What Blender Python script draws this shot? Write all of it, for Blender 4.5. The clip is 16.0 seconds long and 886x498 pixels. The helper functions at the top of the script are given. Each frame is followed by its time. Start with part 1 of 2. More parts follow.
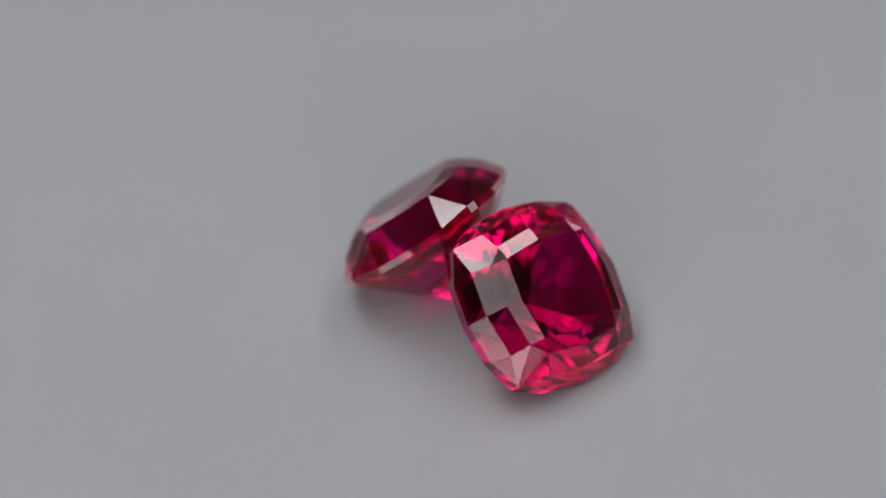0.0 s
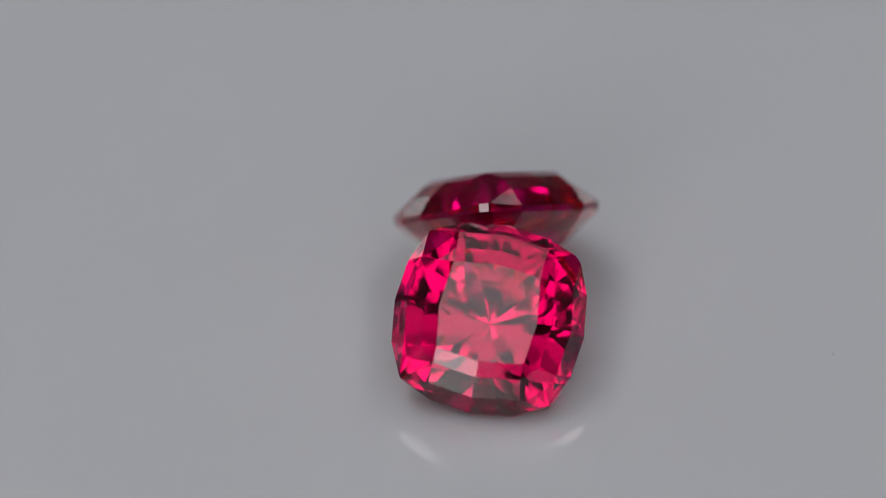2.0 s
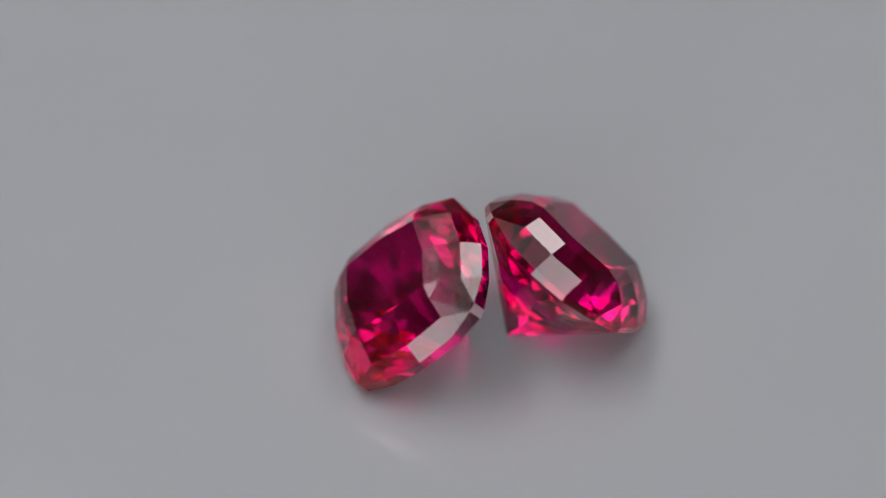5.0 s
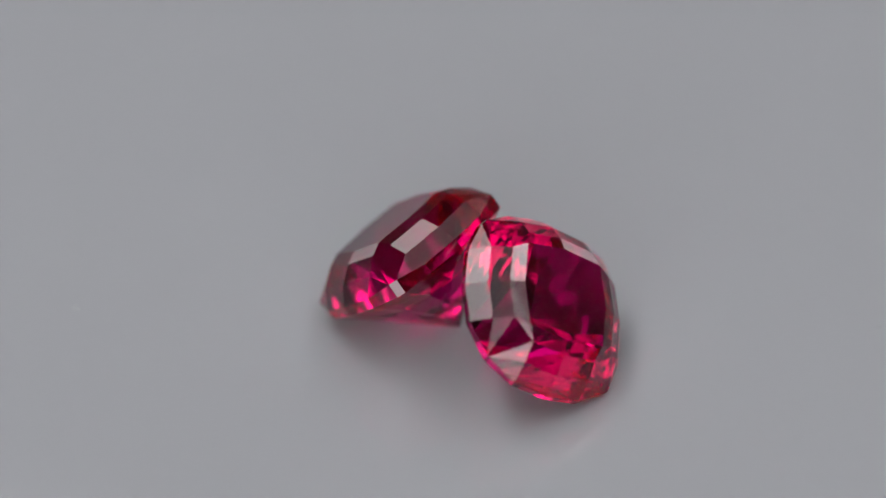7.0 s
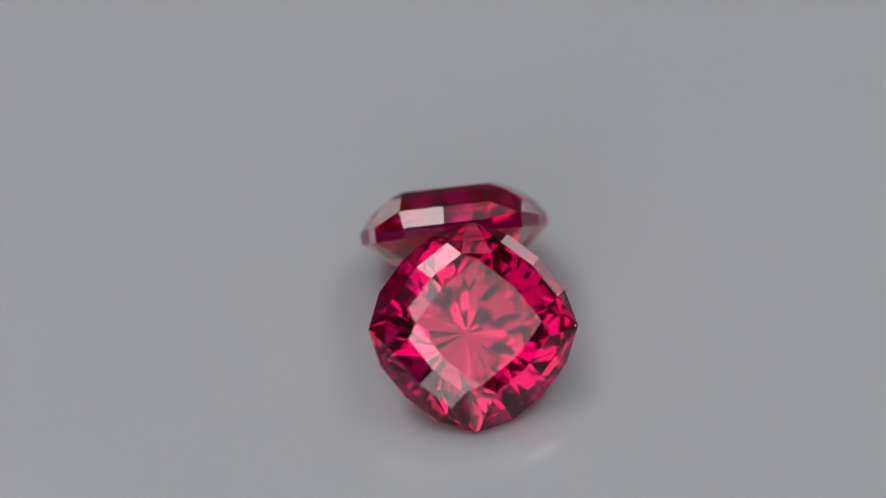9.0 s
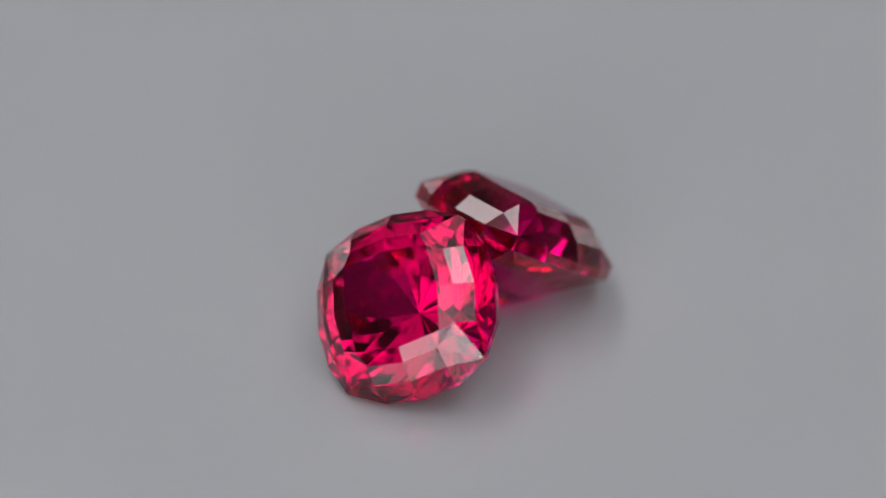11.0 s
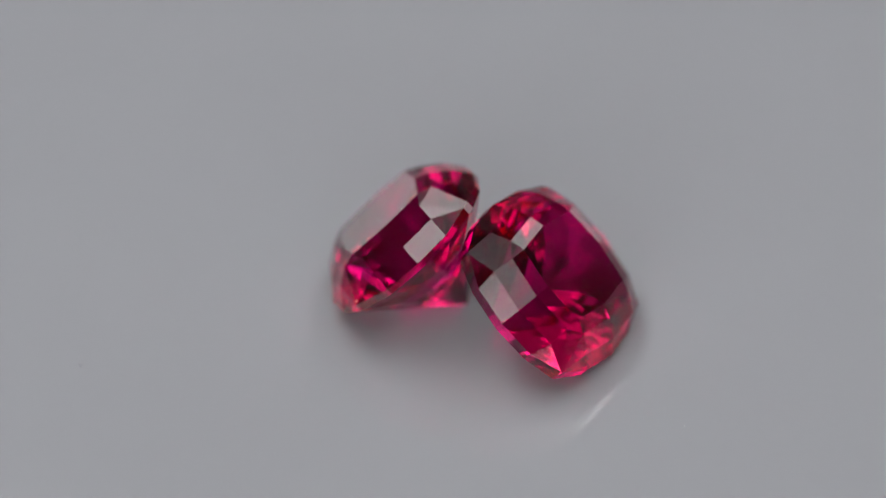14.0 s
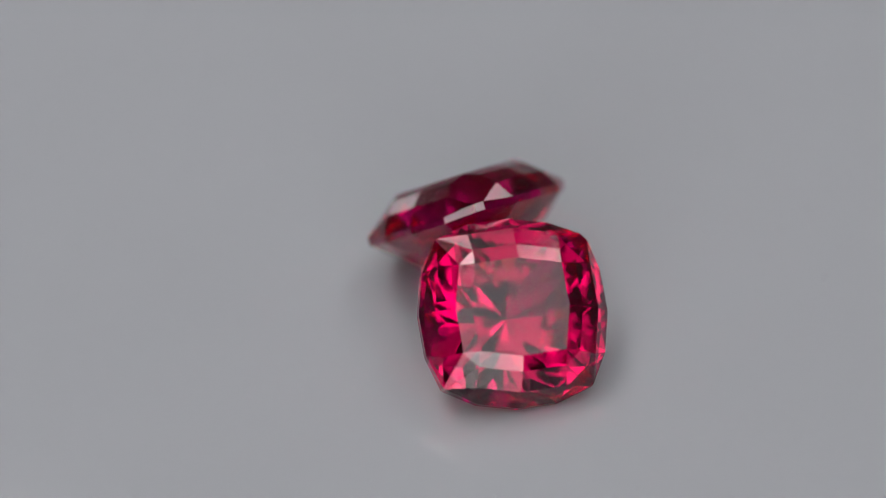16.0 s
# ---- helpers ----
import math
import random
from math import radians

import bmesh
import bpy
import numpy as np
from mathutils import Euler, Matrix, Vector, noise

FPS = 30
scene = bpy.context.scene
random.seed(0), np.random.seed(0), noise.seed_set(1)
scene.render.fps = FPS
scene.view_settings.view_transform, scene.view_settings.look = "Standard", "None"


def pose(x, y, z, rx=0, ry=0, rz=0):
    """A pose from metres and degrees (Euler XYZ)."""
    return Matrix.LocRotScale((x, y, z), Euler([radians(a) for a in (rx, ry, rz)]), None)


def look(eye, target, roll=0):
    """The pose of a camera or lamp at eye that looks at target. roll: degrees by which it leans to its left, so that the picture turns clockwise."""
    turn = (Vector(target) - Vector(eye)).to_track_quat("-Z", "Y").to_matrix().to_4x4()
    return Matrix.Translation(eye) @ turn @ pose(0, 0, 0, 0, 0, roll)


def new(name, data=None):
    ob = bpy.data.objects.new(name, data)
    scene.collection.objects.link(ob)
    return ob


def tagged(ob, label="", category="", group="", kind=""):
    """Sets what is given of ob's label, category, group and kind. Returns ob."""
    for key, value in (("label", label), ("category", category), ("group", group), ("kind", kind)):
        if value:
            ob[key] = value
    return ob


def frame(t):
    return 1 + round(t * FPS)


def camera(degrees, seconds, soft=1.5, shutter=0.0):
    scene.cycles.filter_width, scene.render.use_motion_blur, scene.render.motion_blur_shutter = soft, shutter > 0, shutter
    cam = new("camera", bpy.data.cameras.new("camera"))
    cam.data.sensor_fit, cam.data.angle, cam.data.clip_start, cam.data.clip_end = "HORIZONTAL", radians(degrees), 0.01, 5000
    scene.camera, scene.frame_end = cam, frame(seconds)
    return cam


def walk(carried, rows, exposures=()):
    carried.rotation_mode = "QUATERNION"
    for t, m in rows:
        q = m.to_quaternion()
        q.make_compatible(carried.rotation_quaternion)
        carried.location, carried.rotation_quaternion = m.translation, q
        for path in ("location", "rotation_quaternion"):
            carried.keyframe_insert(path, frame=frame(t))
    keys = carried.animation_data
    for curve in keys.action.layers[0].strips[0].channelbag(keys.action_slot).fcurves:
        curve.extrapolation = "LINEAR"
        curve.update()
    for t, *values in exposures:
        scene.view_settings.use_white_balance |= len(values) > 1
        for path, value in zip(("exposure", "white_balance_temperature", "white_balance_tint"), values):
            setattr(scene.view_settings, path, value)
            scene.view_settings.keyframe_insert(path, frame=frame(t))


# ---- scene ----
MM = 0.001
SECONDS = 16.0
SPIN = 24.348          # degrees per second, clockwise from above

# ---- camera: a macro lens on a stand ----
cam = camera(10.00, SECONDS, soft=0.8)
EYE, AIM = (-0.001427, -0.163769, 0.139311), (-0.001418, 0.000031, 0.004191)
cam.data.dof.use_dof = True
cam.data.dof.focus_distance = 0.2105
cam.data.dof.aperture_fstop = 18.0
cam.data.dof.aperture_blades = 0
walk(cam, [(0.0, look(EYE, AIM, -1.583)), (SECONDS, look(EYE, AIM, -1.583))])

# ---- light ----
LAMP_LEFT, LAMP_RIGHT, LAMP_FRONT, LAMP_BACK, CANOPY, FILL = 6.2, 6.2, 3.8, 1.4, 0.90, 0.30
world = bpy.data.worlds.new("world")
scene.world = world
world.use_nodes = True
world.node_tree.nodes["Background"].inputs["Color"].default_value = (0.9, 0.95, 1.0, 1)
world.node_tree.nodes["Background"].inputs["Strength"].default_value = 0.05
scene.view_settings.exposure = 0.0
scene.cycles.max_bounces = scene.cycles.glossy_bounces = scene.cycles.transmission_bounces = 24
scene.cycles.blur_glossy = 0.0


# ---- materials ----
def material(name):
    mat = bpy.data.materials.new(name)
    mat.use_nodes = True
    return mat, mat.node_tree.nodes, mat.node_tree.links, mat.node_tree.nodes["Principled BSDF"]


def surface(name, colour, rough, spread=0.06, scale=40.0, bump=0.0, fine=400.0, metal=0.0, ior=1.5):
    """An opaque surface with blotches and a fine grain."""
    mat, nodes, links, bsdf = material(name)
    place = nodes.new("ShaderNodeTexCoord")
    big, small = nodes.new("ShaderNodeTexNoise"), nodes.new("ShaderNodeTexNoise")
    big.inputs["Scale"].default_value, small.inputs["Scale"].default_value = scale, fine
    big.inputs["Detail"].default_value = small.inputs["Detail"].default_value = 3.0
    ramp = nodes.new("ShaderNodeValToRGB")
    ramp.color_ramp.elements[0].position, ramp.color_ramp.elements[1].position = 0.3, 0.7
    ramp.color_ramp.elements[0].color = (*[c * (1 - spread) for c in colour], 1)
    ramp.color_ramp.elements[1].color = (*[min(1, c * (1 + spread)) for c in colour], 1)
    for n in (big, small):
        links.new(place.outputs["Object"], n.inputs["Vector"])
    links.new(big.outputs["Fac"], ramp.inputs["Fac"])
    links.new(ramp.outputs["Color"], bsdf.inputs["Base Color"])
    spots = nodes.new("ShaderNodeMapRange")
    spots.inputs["To Min"].default_value, spots.inputs["To Max"].default_value = rough * 0.85, min(1, rough * 1.15)
    links.new(small.outputs["Fac"], spots.inputs["Value"])
    links.new(spots.outputs["Result"], bsdf.inputs["Roughness"])
    bsdf.inputs["Metallic"].default_value = metal
    bsdf.inputs["IOR"].default_value = ior
    if bump:
        b = nodes.new("ShaderNodeBump")
        b.inputs["Strength"].default_value, b.inputs["Distance"].default_value = bump, 0.0002
        links.new(small.outputs["Fac"], b.inputs["Height"])
        links.new(b.outputs["Normal"], bsdf.inputs["Normal"])
    return mat


def garnet(name, rough=0.0):
    """Clear purplish red garnet: light is coloured on its way in, out and at every total reflection inside; the outer gloss is white."""
    mat, nodes, links, bsdf = material(name)
    nodes.remove(bsdf)
    inward, gloss, both, edge = (nodes.new("ShaderNode" + n) for n in ("BsdfRefraction", "BsdfAnisotropic", "MixShader", "Fresnel"))
    inward.inputs["Color"].default_value = (*CLEAR, 1)
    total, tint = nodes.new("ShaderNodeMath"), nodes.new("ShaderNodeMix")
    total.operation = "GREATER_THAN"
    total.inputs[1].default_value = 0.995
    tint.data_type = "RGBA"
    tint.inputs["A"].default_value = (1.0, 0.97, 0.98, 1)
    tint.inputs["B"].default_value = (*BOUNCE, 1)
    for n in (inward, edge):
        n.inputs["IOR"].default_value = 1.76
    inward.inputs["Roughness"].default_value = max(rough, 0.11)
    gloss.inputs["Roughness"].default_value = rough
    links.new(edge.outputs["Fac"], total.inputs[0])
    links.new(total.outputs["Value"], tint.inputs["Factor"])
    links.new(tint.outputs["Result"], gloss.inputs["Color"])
    links.new(edge.outputs["Fac"], both.inputs["Fac"])
    links.new(inward.outputs["BSDF"], both.inputs[1])
    links.new(gloss.outputs["BSDF"], both.inputs[2])
    links.new(both.outputs["Shader"], nodes["Material Output"].inputs["Surface"])
    return mat


def glow(name, colour, strength, dim=1.0):
    mat, nodes, links, bsdf = material(name)
    bsdf.inputs["Base Color"].default_value = (0.8, 0.8, 0.8, 1)
    bsdf.inputs["Emission Color"].default_value = (*colour, 1)
    bsdf.inputs["Emission Strength"].default_value = strength
    if dim < 1:
        # a soft hot zone in the middle of the diffuser, weaker towards its rim
        place, grow, ball, ramp = (nodes.new("ShaderNode" + n) for n in ("TexCoord", "Mapping", "TexGradient", "MapRange"))
        ball.gradient_type = "SPHERICAL"
        grow.inputs["Location"].default_value = (-1.1, -1.1, 0)
        grow.inputs["Scale"].default_value = (2.2, 2.2, 0)
        ramp.inputs["From Min"].default_value, ramp.inputs["From Max"].default_value = 0.0, 0.6
        ramp.inputs["To Min"].default_value, ramp.inputs["To Max"].default_value = strength * dim, strength
        links.new(place.outputs["Generated"], grow.inputs["Vector"])
        links.new(grow.outputs["Vector"], ball.inputs["Vector"])
        links.new(ball.outputs["Fac"], ramp.inputs["Value"])
        links.new(ramp.outputs["Result"], bsdf.inputs["Emission Strength"])
    return mat


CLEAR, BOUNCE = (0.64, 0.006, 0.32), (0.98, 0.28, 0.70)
PLATE = surface("grey_acrylic", (0.385, 0.399, 0.430), 0.03, spread=0.012, scale=60, bump=0.02, fine=2500, ior=1.60)
RIM = surface("turntable_rim", (0.10, 0.10, 0.105), 0.4)
TENT = surface("grey_cloth", (0.36, 0.365, 0.37), 0.9, scale=12, bump=0.2, fine=900)
DARK = surface("dark_cloth", (0.10, 0.10, 0.104), 0.95, scale=12, bump=0.2, fine=900)
TABLE = surface("table_laminate", (0.30, 0.30, 0.31), 0.5, scale=15)
HOUSING = surface("lamp_housing", (0.06, 0.06, 0.062), 0.45)
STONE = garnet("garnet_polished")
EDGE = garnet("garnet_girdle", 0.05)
FROST = surface("frosted_garnet", (0.36, 0.24, 0.28), 0.45, spread=0.10, scale=5000, bump=0.2, fine=9000, ior=1.76)
CHIP = surface("chipped_garnet", (0.62, 0.42, 0.26), 0.35, spread=0.4, scale=6000, bump=0.6, fine=9000)
LINT = surface("pale_dust", (0.75, 0.74, 0.72), 0.9, spread=0.2, scale=4000)
GRIT = surface("grey_dust", (0.22, 0.22, 0.23), 0.9, spread=0.2, scale=4000)
GLOW_LEFT = glow("left_diffuser_glow", (1.0, 0.97, 0.95), LAMP_LEFT, 0.38)
GLOW_RIGHT = glow("right_diffuser_glow", (1.0, 0.97, 0.95), LAMP_RIGHT, 0.38)
GLOW_CANOPY = glow("canopy_glow", (0.97, 0.98, 1.0), CANOPY)
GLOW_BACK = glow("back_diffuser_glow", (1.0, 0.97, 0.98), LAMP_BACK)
GLOW_FRONT = glow("front_diffuser_glow", (1.0, 0.97, 0.95), LAMP_FRONT, 0.75)


# ---- mesh helpers ----
def part(name, bm, mat, parent=None, label=""):
    mesh = bpy.data.meshes.new(name)
    bm.to_mesh(mesh)
    bm.free()
    mesh.materials.append(mat)
    ob = new(name, mesh)
    ob.parent = parent
    return tagged(ob, label) if label else ob


def box(x0, x1, y0, y1, z0, z1, bevel=0.0):
    bm = bmesh.new()
    bmesh.ops.create_cube(bm, size=1)
    for v in bm.verts:
        v.co = Vector((x0 if v.co.x < 0 else x1, y0 if v.co.y < 0 else y1, z0 if v.co.z < 0 else z1))
    if bevel:
        bmesh.ops.bevel(bm, geom=bm.edges[:], offset=bevel, segments=2, affect="EDGES", profile=0.5)
    return bm


def lathe(profile, steps=96):
    """A body turned about z, from (radius, height) pairs; radius 0 closes an end."""
    bm = bmesh.new()
    rings = []
    for r, z in profile:
        if r == 0:
            rings.append([bm.verts.new((0, 0, z))])
        else:
            rings.append([bm.verts.new((r * math.cos(i * math.tau / steps), r * math.sin(i * math.tau / steps), z)) for i in range(steps)])
    for a, b in zip(rings, rings[1:]):
        for i in range(steps):
            j = (i + 1) % steps
            if len(a) == 1:
                bm.faces.new((a[0], b[i], b[j]))
            elif len(b) == 1:
                bm.faces.new((a[i], b[0], a[j]))
            else:
                bm.faces.new((a[i], b[i], b[j], a[j]))
    bmesh.ops.recalc_face_normals(bm, faces=bm.faces)
    return bm


# ---- the setting: table and a cloth booth round the stones ----
DROP = 0.020
tagged(part("table", box(-0.60, 0.60, -0.62, 0.62, -DROP - 0.02, -DROP, 0.002), TABLE), "pale grey laminate table under the turntable", "table", kind="structure")
tagged(part("wall_back", box(-0.60, 0.60, 0.60, 0.61, -DROP, 0.80), DARK), "dark grey cloth backdrop", "wall", kind="structure")
tagged(part("wall_left", box(-0.61, -0.60, -0.60, 0.60, -DROP, 0.80), DARK), "dark grey cloth side wall", "wall", kind="structure")
tagged(part("wall_right", box(0.60, 0.61, -0.60, 0.60, -DROP, 0.80), DARK), "dark grey cloth side wall", "wall", kind="structure")
tagged(part("wall_front", box(-0.60, 0.60, -0.61, -0.60, -DROP, 0.80), DARK), "dark grey cloth behind the camera", "wall", kind="structure")
tagged(part("ceiling", box(-0.61, 0.61, -0.61, 0.61, 0.80, 0.81), TENT), "grey cloth ceiling", "ceiling", kind="structure")


def moved(bm, by):
    bmesh.ops.translate(bm, verts=bm.verts, vec=by)
    return bm


def light_panel(m, width, height, glowing, label, hang=0.0, stand=0.0):
    """A flat soft light: a black case with a white diffuser; its front looks along -z."""
    lamp = new("light_panel")
    a, b = width / 2, height / 2
    part("diffuser", box(-a, a, -b, b, 0.0, 0.003), glowing, lamp, "white glowing diffuser")
    part("case", box(-a - 0.006, a + 0.006, -b - 0.006, b + 0.006, 0.0035, 0.022, 0.003), HOUSING, lamp)
    for x0, x1, y0, y1 in ((-a - 0.006, -a - 0.0005, -b - 0.006, b + 0.006), (a + 0.0005, a + 0.006, -b - 0.006, b + 0.006),
                           (-a, a, -b - 0.006, -b - 0.0005), (-a, a, b + 0.0005, b + 0.006)):
        part("frame_bar", box(x0, x1, y0, y1, -0.001, 0.0032), HOUSING, lamp)
    if stand:
        for x in (-a * 0.8, a * 0.8):
            part("foot", box(x - 0.012, x + 0.012, -b - stand, -b - 0.0062, 0.004, 0.020, 0.001), HOUSING, lamp)
    if hang:
        for y in (-b * 0.7, b * 0.7):
            part("hanger", moved(lathe([(0, 0.0215), (0.003, 0.0215), (0.003, hang), (0, hang)], 12), (0, y, 0)), HOUSING, lamp)
    lamp.matrix_basis = m
    return tagged(lamp, label, "lamp", group="studio lights")


H = 0.40
light_panel(pose(-0.375 * H, 0.32 * H, H, 0, 0, -4), 0.33 * H, 1.46 * H, GLOW_LEFT, "broad soft light panel hung above the turntable", 0.80 - H)
light_panel(pose(0.49 * H, 0.40 * H, H, 0, 0, -7), 0.18 * H, 1.60 * H, GLOW_RIGHT, "long soft light panel hung above the turntable", 0.80 - H)
light_panel(look((-0.19, -0.45, 0.185), (-0.19, 0, 0.185)), 0.26, 0.34, GLOW_FRONT, "wide soft light panel standing on the table", stand=0.035)
light_panel(look((0.125, -0.45, 0.185), (0.125, 0, 0.185)), 0.13, 0.34, GLOW_FRONT, "narrow soft light panel standing on the table", stand=0.035)

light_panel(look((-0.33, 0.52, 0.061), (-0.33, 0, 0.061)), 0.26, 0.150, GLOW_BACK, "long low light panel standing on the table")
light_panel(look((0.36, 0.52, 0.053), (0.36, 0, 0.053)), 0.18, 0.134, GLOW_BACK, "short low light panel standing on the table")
canopy = part("canopy", box(-0.25, 0.25, -0.40, -0.16, H + 0.045, H + 0.048), GLOW_CANOPY)
tagged(canopy, "white translucent cloth canopy lit from above", "canopy", kind="structure")
# added fill light: an unseen, dimly glowing sheet that brightens the stones' insides
cloth = part("canopy", box(-0.30, 0.30, -0.158, 0.44, H + 0.045, H + 0.048), glow("fill_sheet_glow", (0.97, 0.98, 1.0), FILL))
tagged(cloth, "unseen dim glowing sheet added overhead to brighten the stones", "canopy", kind="structure")

# ---- the turntable ----
turntable = new("turntable")
part("disc", lathe([(0, 0), (0.0985, 0), (0.0995, -0.0004), (0.1, -0.0014), (0.1, -0.0045), (0.0995, -0.005), (0, -0.005)], 160), PLATE, turntable, "smooth glossy grey acrylic disc")
part("base", lathe([(0, -0.0052), (0.085, -0.0052), (0.088, -0.008), (0.088, -0.0185), (0.086, -DROP), (0, -DROP)]), RIM, turntable, "dark plastic base")
tagged(turntable, "slowly turning glossy grey acrylic turntable", "turntable")


# ---- the gemstones ----
def pavilion(ring, depth):
    """Two rows of facets and sixteen long ones from the girdle's lower edge down to the culet."""
    def bearing(v):
        return math.atan2(v.y, v.x) % math.tau
    ring = sorted(ring, key=bearing)
    def outline(a):
        """The girdle's lower edge at the bearing a."""
        for p, q in zip(ring, ring[1:] + ring[:1]):
            width = (bearing(q) - bearing(p)) % math.tau
            part_way = (a - bearing(p)) % math.tau
            if part_way <= width:
                n = Vector((-math.sin(a), math.cos(a)))
                f = -p.xy.dot(n) / (q - p).xy.dot(n)
                return p.lerp(q, f)
    def row(count, first, share, bulge):
        out = []
        for i in range(count):
            e = outline((first + i * math.tau / count) % math.tau)
            out.append(Vector((e.x * share, e.y * share, -depth + (e.z + depth) * share - bulge)))
        return out
    upper = row(16, math.tau / 32, 0.72, 0.03)
    lower = row(16, 0.0, 0.40, 0.035)
    tip = Vector((0, 0, -depth))
    def band(outer, inner):
        """Triangles between two rings, each edge joined to the nearest point of the other ring."""
        faces, i, j, m, n = [], 0, 0, len(outer), len(inner)
        outer, inner = sorted(outer, key=bearing), sorted(inner, key=bearing)
        while i < m or j < n:
            a, b = outer[i % m], inner[j % n]
            ahead_o = bearing(outer[(i + 1) % m]) + (math.tau if i + 1 >= m else 0)
            ahead_i = bearing(inner[(j + 1) % n]) + (math.tau if j + 1 >= n else 0)
            if j >= n or (i < m and ahead_o <= ahead_i):
                faces.append((a, outer[(i + 1) % m], b))
                i += 1
            else:
                faces.append((a, inner[(j + 1) % n], b))
                j += 1
        return faces
    return band(ring, upper) + band(upper, lower) + [(p, q, tip) for p, q in zip(lower, lower[1:] + lower[:1])]


def cushion(shape, depth, belt):
    """The facets of a square cushion cut in millimetres, girdle's upper edge at height 0, by zone."""
    s = shape
    zones = dict(table=[], upper=[], middle=[], lower=[], girdle=[], pavilion=[], blunt=[], corners=[[], [], [], []])
    slope = s["slope"]
    def end(mid, along):
        return mid - slope * along
    hm, hc = belt, belt + s["flare"]      # the girdle's height at mid-side and at the corner
    top, low_ring = [], []
    for k in range(4):
        spin = Matrix.Rotation(math.pi / 2 * k, 3, "Z")
        def at(x, y, z):
            p = spin @ Vector((x, y, z))
            return Vector((p.x * (1 + s["wide"]), p.y * (1 - s["wide"]), p.z))
        def mirror(x, y, z):                     # the same point on the far half of this side
            return at(-x, y, z)
        P = {}
        for tag, f in (("a", at), ("b", mirror), ("c", mirror)):
            P["T" + tag] = f(-s["tc"], -s["tc"], s["ht"])
            P["U" + tag] = f(-s["ua"], -end(s["um"], s["ua"]), s["hu"])
            P["M" + tag] = f(-s["ma"], -end(s["mm"], s["ma"]), s["hm"])
            P["L" + tag] = f(-s["la"], -end(s["lm"], s["la"]), s["hl"])
            P["l" + tag] = f(-s["la"], -end(s["lm"], s["la"]), s["hl"] - hm)
            d = (0.20 if (k + (tag == "b")) % 4 == s["worn"] else 0.05) * math.sqrt(0.5)
            P["G" + tag] = f(-s["g"] + d, -s["g"] - d, 0)
            P["g" + tag] = f(-s["g"] + d, -s["g"] - d, -hc)
        TM, UM, MM_, LM = (at(0, -s["tm"], s["ht"]), at(0, -s["um"], s["hu"]), at(0, -s["mm"], s["hm"]), at(0, -s["lm"], s["hl"]))
        lm = at(0, -s["lm"], s["hl"] - hm)
        # the neighbours across this side's first corner
        other = Matrix.Rotation(-math.pi / 2, 3, "Z")
        def across(name):
            p = P[name + "c"]
            p = other @ Vector((p.x / (1 + s["wide"]), p.y / (1 - s["wide"]), p.z))
            return Vector((p.x * (1 + s["wide"]), p.y * (1 - s["wide"]), p.z))
        top += [P["Ta"], TM]
        girdle, corners = zones["girdle"], zones["corners"]
        for t_, o in (("a", False), ("b", True)):
            zones["upper"].append((P["T" + t_], TM, UM, P["U" + t_]))
            zones["middle"].append((P["U" + t_], UM, MM_, P["M" + t_]))
            zones["lower"].append((P["M" + t_], MM_, LM, P["L" + t_]))
            # the narrow triangles that close the rows belong to the corner they run to
            corners[(k + o) % 4] += [(P["U" + t_], P["M" + t_], P["G" + t_]), (P["M" + t_], P["L" + t_], P["G" + t_])]
            girdle += [(P["G" + t_], P["L" + t_], P["l" + t_], P["g" + t_]), (P["L" + t_], LM, lm, P["l" + t_])]
        corners[k] += [(P["Ta"], P["Ua"], across("U")), (P["Ua"], P["Ga"], across("G"), across("U"))]
        (zones["blunt"] if k == s["worn"] else girdle).append((P["Ga"], P["ga"], across("g"), across("G")))
        low_ring += [P["ga"], P["la"], lm, P["lb"], P["gb"]]
    zones["pavilion"] = pavilion(low_ring, depth)
    zones["table"].append(tuple(top))
    return zones


def zone_mesh(faces):
    """One zone of facets as a mesh, faces turned outward."""
    bm = bmesh.new()
    seen = {}
    inside = Vector((0, 0, -0.8))
    for face in faces:
        centre = sum(face, Vector()) / len(face)
        normal = Vector()
        for i in range(len(face)):
            normal += (face[i] - centre).cross(face[(i + 1) % len(face)] - centre)
        if normal.dot(centre - inside) < 0:
            face = face[::-1]
        verts = []
        for v in face:
            key = tuple(round(c, 4) for c in v)
            if key not in seen:
                seen[key] = bm.verts.new([c * MM for c in key])
            if seen[key] not in verts:
                verts.append(seen[key])
        bm.faces.new(verts)
    return bm


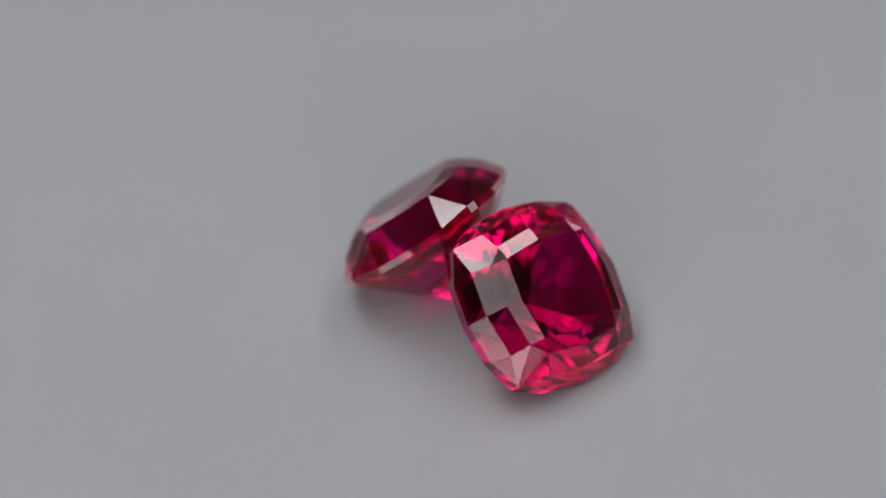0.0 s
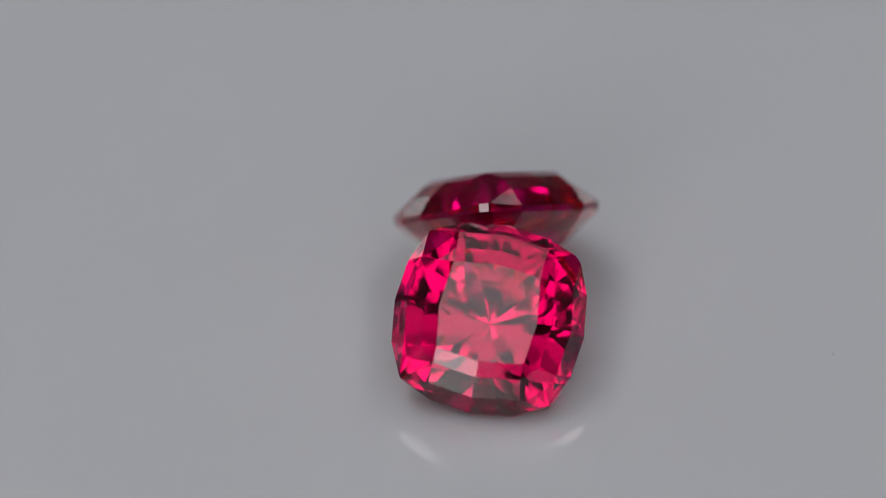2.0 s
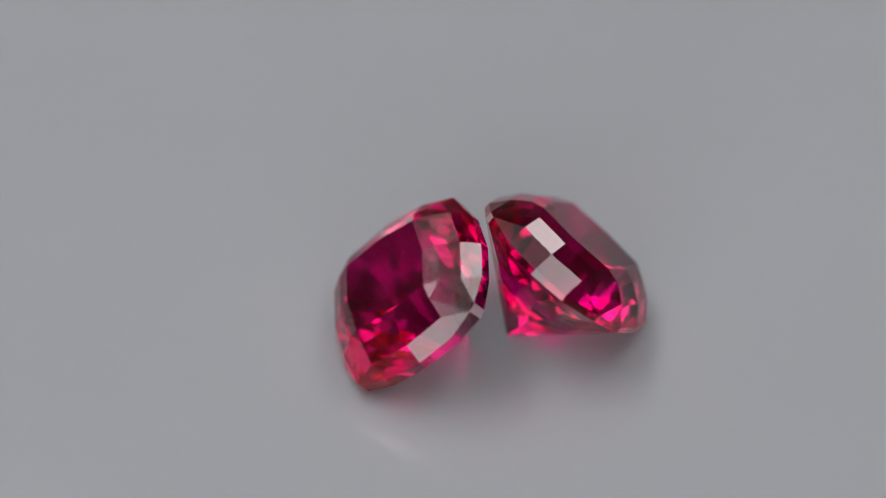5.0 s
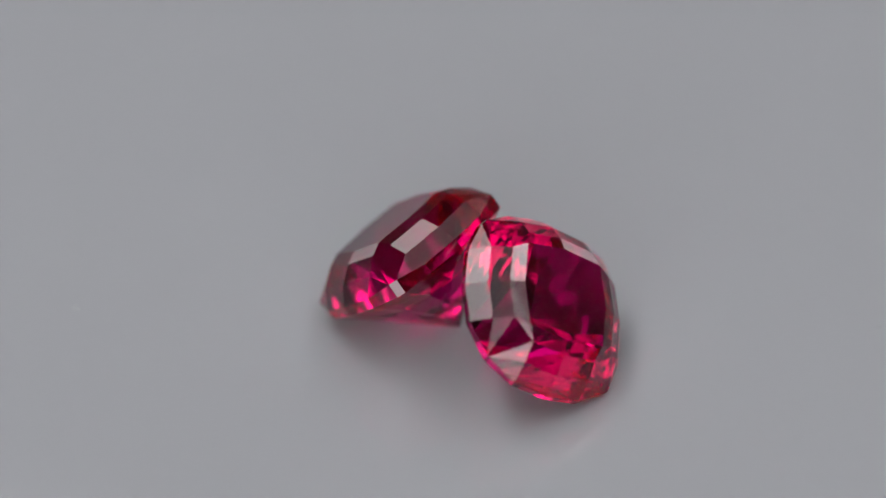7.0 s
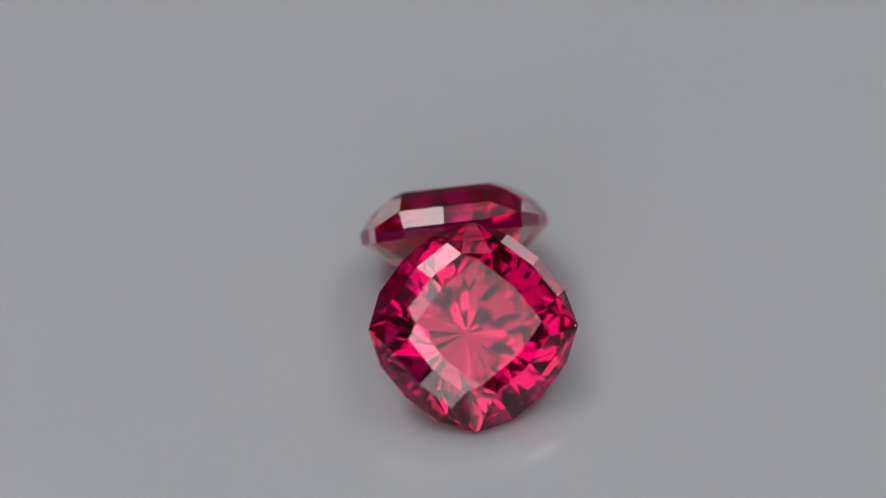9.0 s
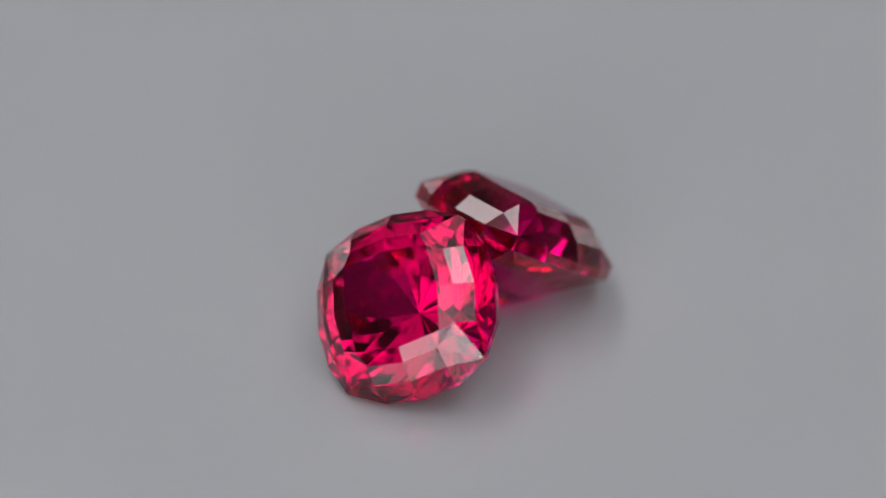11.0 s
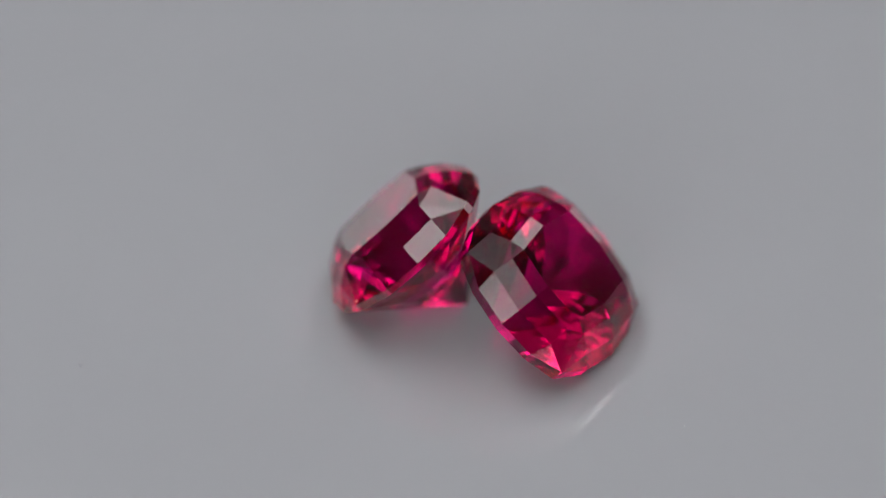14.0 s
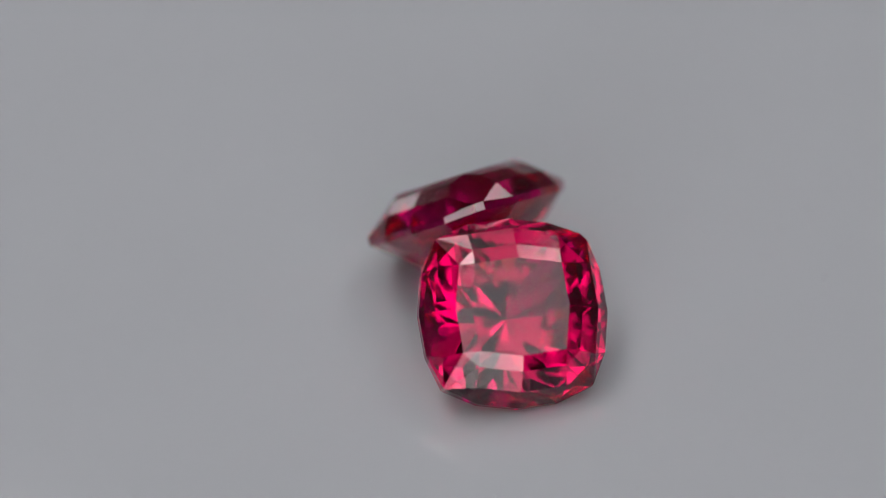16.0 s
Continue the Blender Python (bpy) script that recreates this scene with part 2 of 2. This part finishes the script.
def gemstone(shape, depth, belt, place, turns, label):
    """A faceted stone and the pose in which it leans on the turntable at the start."""
    tilt, own, heading = turns
    gem = new("gemstone")
    zones = cushion(shape, depth, belt)
    part("table_facet", zone_mesh(zones["table"]), STONE, gem, "flat eight-sided top facet")
    for row in ("upper", "middle", "lower"):
        part(row + "_crown", zone_mesh(zones[row]), STONE, gem)
    for faces in zones["corners"]:
        part("crown_corner", zone_mesh(faces), STONE, gem, "kite-shaped facet between narrow triangles")
    part("girdle", zone_mesh(zones["girdle"]), EDGE, gem, "narrow faceted girdle")
    for face in zones["blunt"]:
        part("corner_facet", zone_mesh([face]), FROST, gem, "small frosted facet across the corner")
    part("pavilion", zone_mesh(zones["pavilion"]), STONE, gem, "pointed pavilion of long facets")
    m = pose(*place, 0, 0, heading) @ pose(0, 0, 0, tilt) @ pose(0, 0, 0, 0, 0, own)
    low = min((m @ (v * MM)).z for z in (zones["girdle"], zones["pavilion"]) for f in z for v in f)
    gem.matrix_basis = Matrix.Translation((0, 0, -low)) @ m
    return tagged(gem, label, "gemstone", group="pair of gemstones")


SHAPE_A = dict(tc=1.835, tm=2.070, ht=1.373, ua=1.847, um=2.694, hu=1.111, ma=1.912, mm=3.468, hm=0.564, la=1.740, lm=4.020, g=3.148, slope=0.126, hl=-0.165, wide=0.0, flare=0.20, worn=2)
SHAPE_B = dict(tc=1.869, tm=2.105, ht=1.392, ua=1.609, um=2.721, hu=1.154, ma=1.651, mm=3.455, hm=0.620, la=1.662, lm=4.070, g=3.098, slope=0.133, hl=-0.157, wide=-0.006, flare=0.06, worn=3)
gem_a = gemstone(SHAPE_A, 4.12, 0.45, (0.002751, -0.001860, 0.003125), (40.64, -11.35, 46.40), "purplish red cushion-cut garnet leaning on the turntable")
gem_b = gemstone(SHAPE_B, 4.32, 0.29, (-0.002291, 0.003180, 0.003182), (42.50, -54.67, 232.55), "purplish red cushion-cut garnet with a tiny chipped corner")


# ---- small blemishes ----
def speck(name, parent, at, size, mat, seed, label=""):
    """A tiny irregular crumb."""
    rnd = random.Random(seed)
    bm = bmesh.new()
    bmesh.ops.create_icosphere(bm, subdivisions=1, radius=size * MM)
    for v in bm.verts:
        v.co = Vector((v.co.x * rnd.uniform(0.6, 1.4), v.co.y * rnd.uniform(0.6, 1.4), v.co.z * rnd.uniform(0.4, 0.9))) + Vector(at) * MM
    return part(name, bm, mat, parent, label)


speck("chip", gem_b, (3.01, 3.01, 0.09), 0.06, CHIP, 3, "tiny pale chip in the corner")
for i, (x, y, size) in enumerate(((-0.65, 1.96, 0.012), (0.54, 1.98, 0.011), (0.66, 1.95, 0.009), (1.52, 1.86, 0.011), (0.19, 0.94, 0.010), (-0.94, 1.90, 0.010))):
    speck("dust_speck", gem_b, (x, y, SHAPE_B["ht"] + size * 0.4), size, LINT, 10 + i)
for i, (x, y, size) in enumerate(((0.05, 1.98, 0.010), (-0.57, 1.15, 0.009))):
    speck("dust_speck", gem_a, (x, y, SHAPE_A["ht"] + size * 0.4), size, LINT, 30 + i)
for i, (x, y, size, mat) in enumerate(((5.67, -9.22, 0.018, LINT), (16.65, -4.63, 0.040, LINT), (11.75, 9.47, 0.055, GRIT), (-16.55, 3.68, 0.040, GRIT))):
    speck("dust_speck", turntable, (x, y, size * 0.5), size, mat, 50 + i)


# ---- what moves ----
def motions():
    steps = 64
    for thing in (gem_a, gem_b, turntable):
        start = thing.matrix_basis.copy()
        walk(thing, [(SECONDS * i / steps, pose(0, 0, 0, 0, 0, -SPIN * SECONDS * i / steps) @ start) for i in range(steps + 1)])


motions()
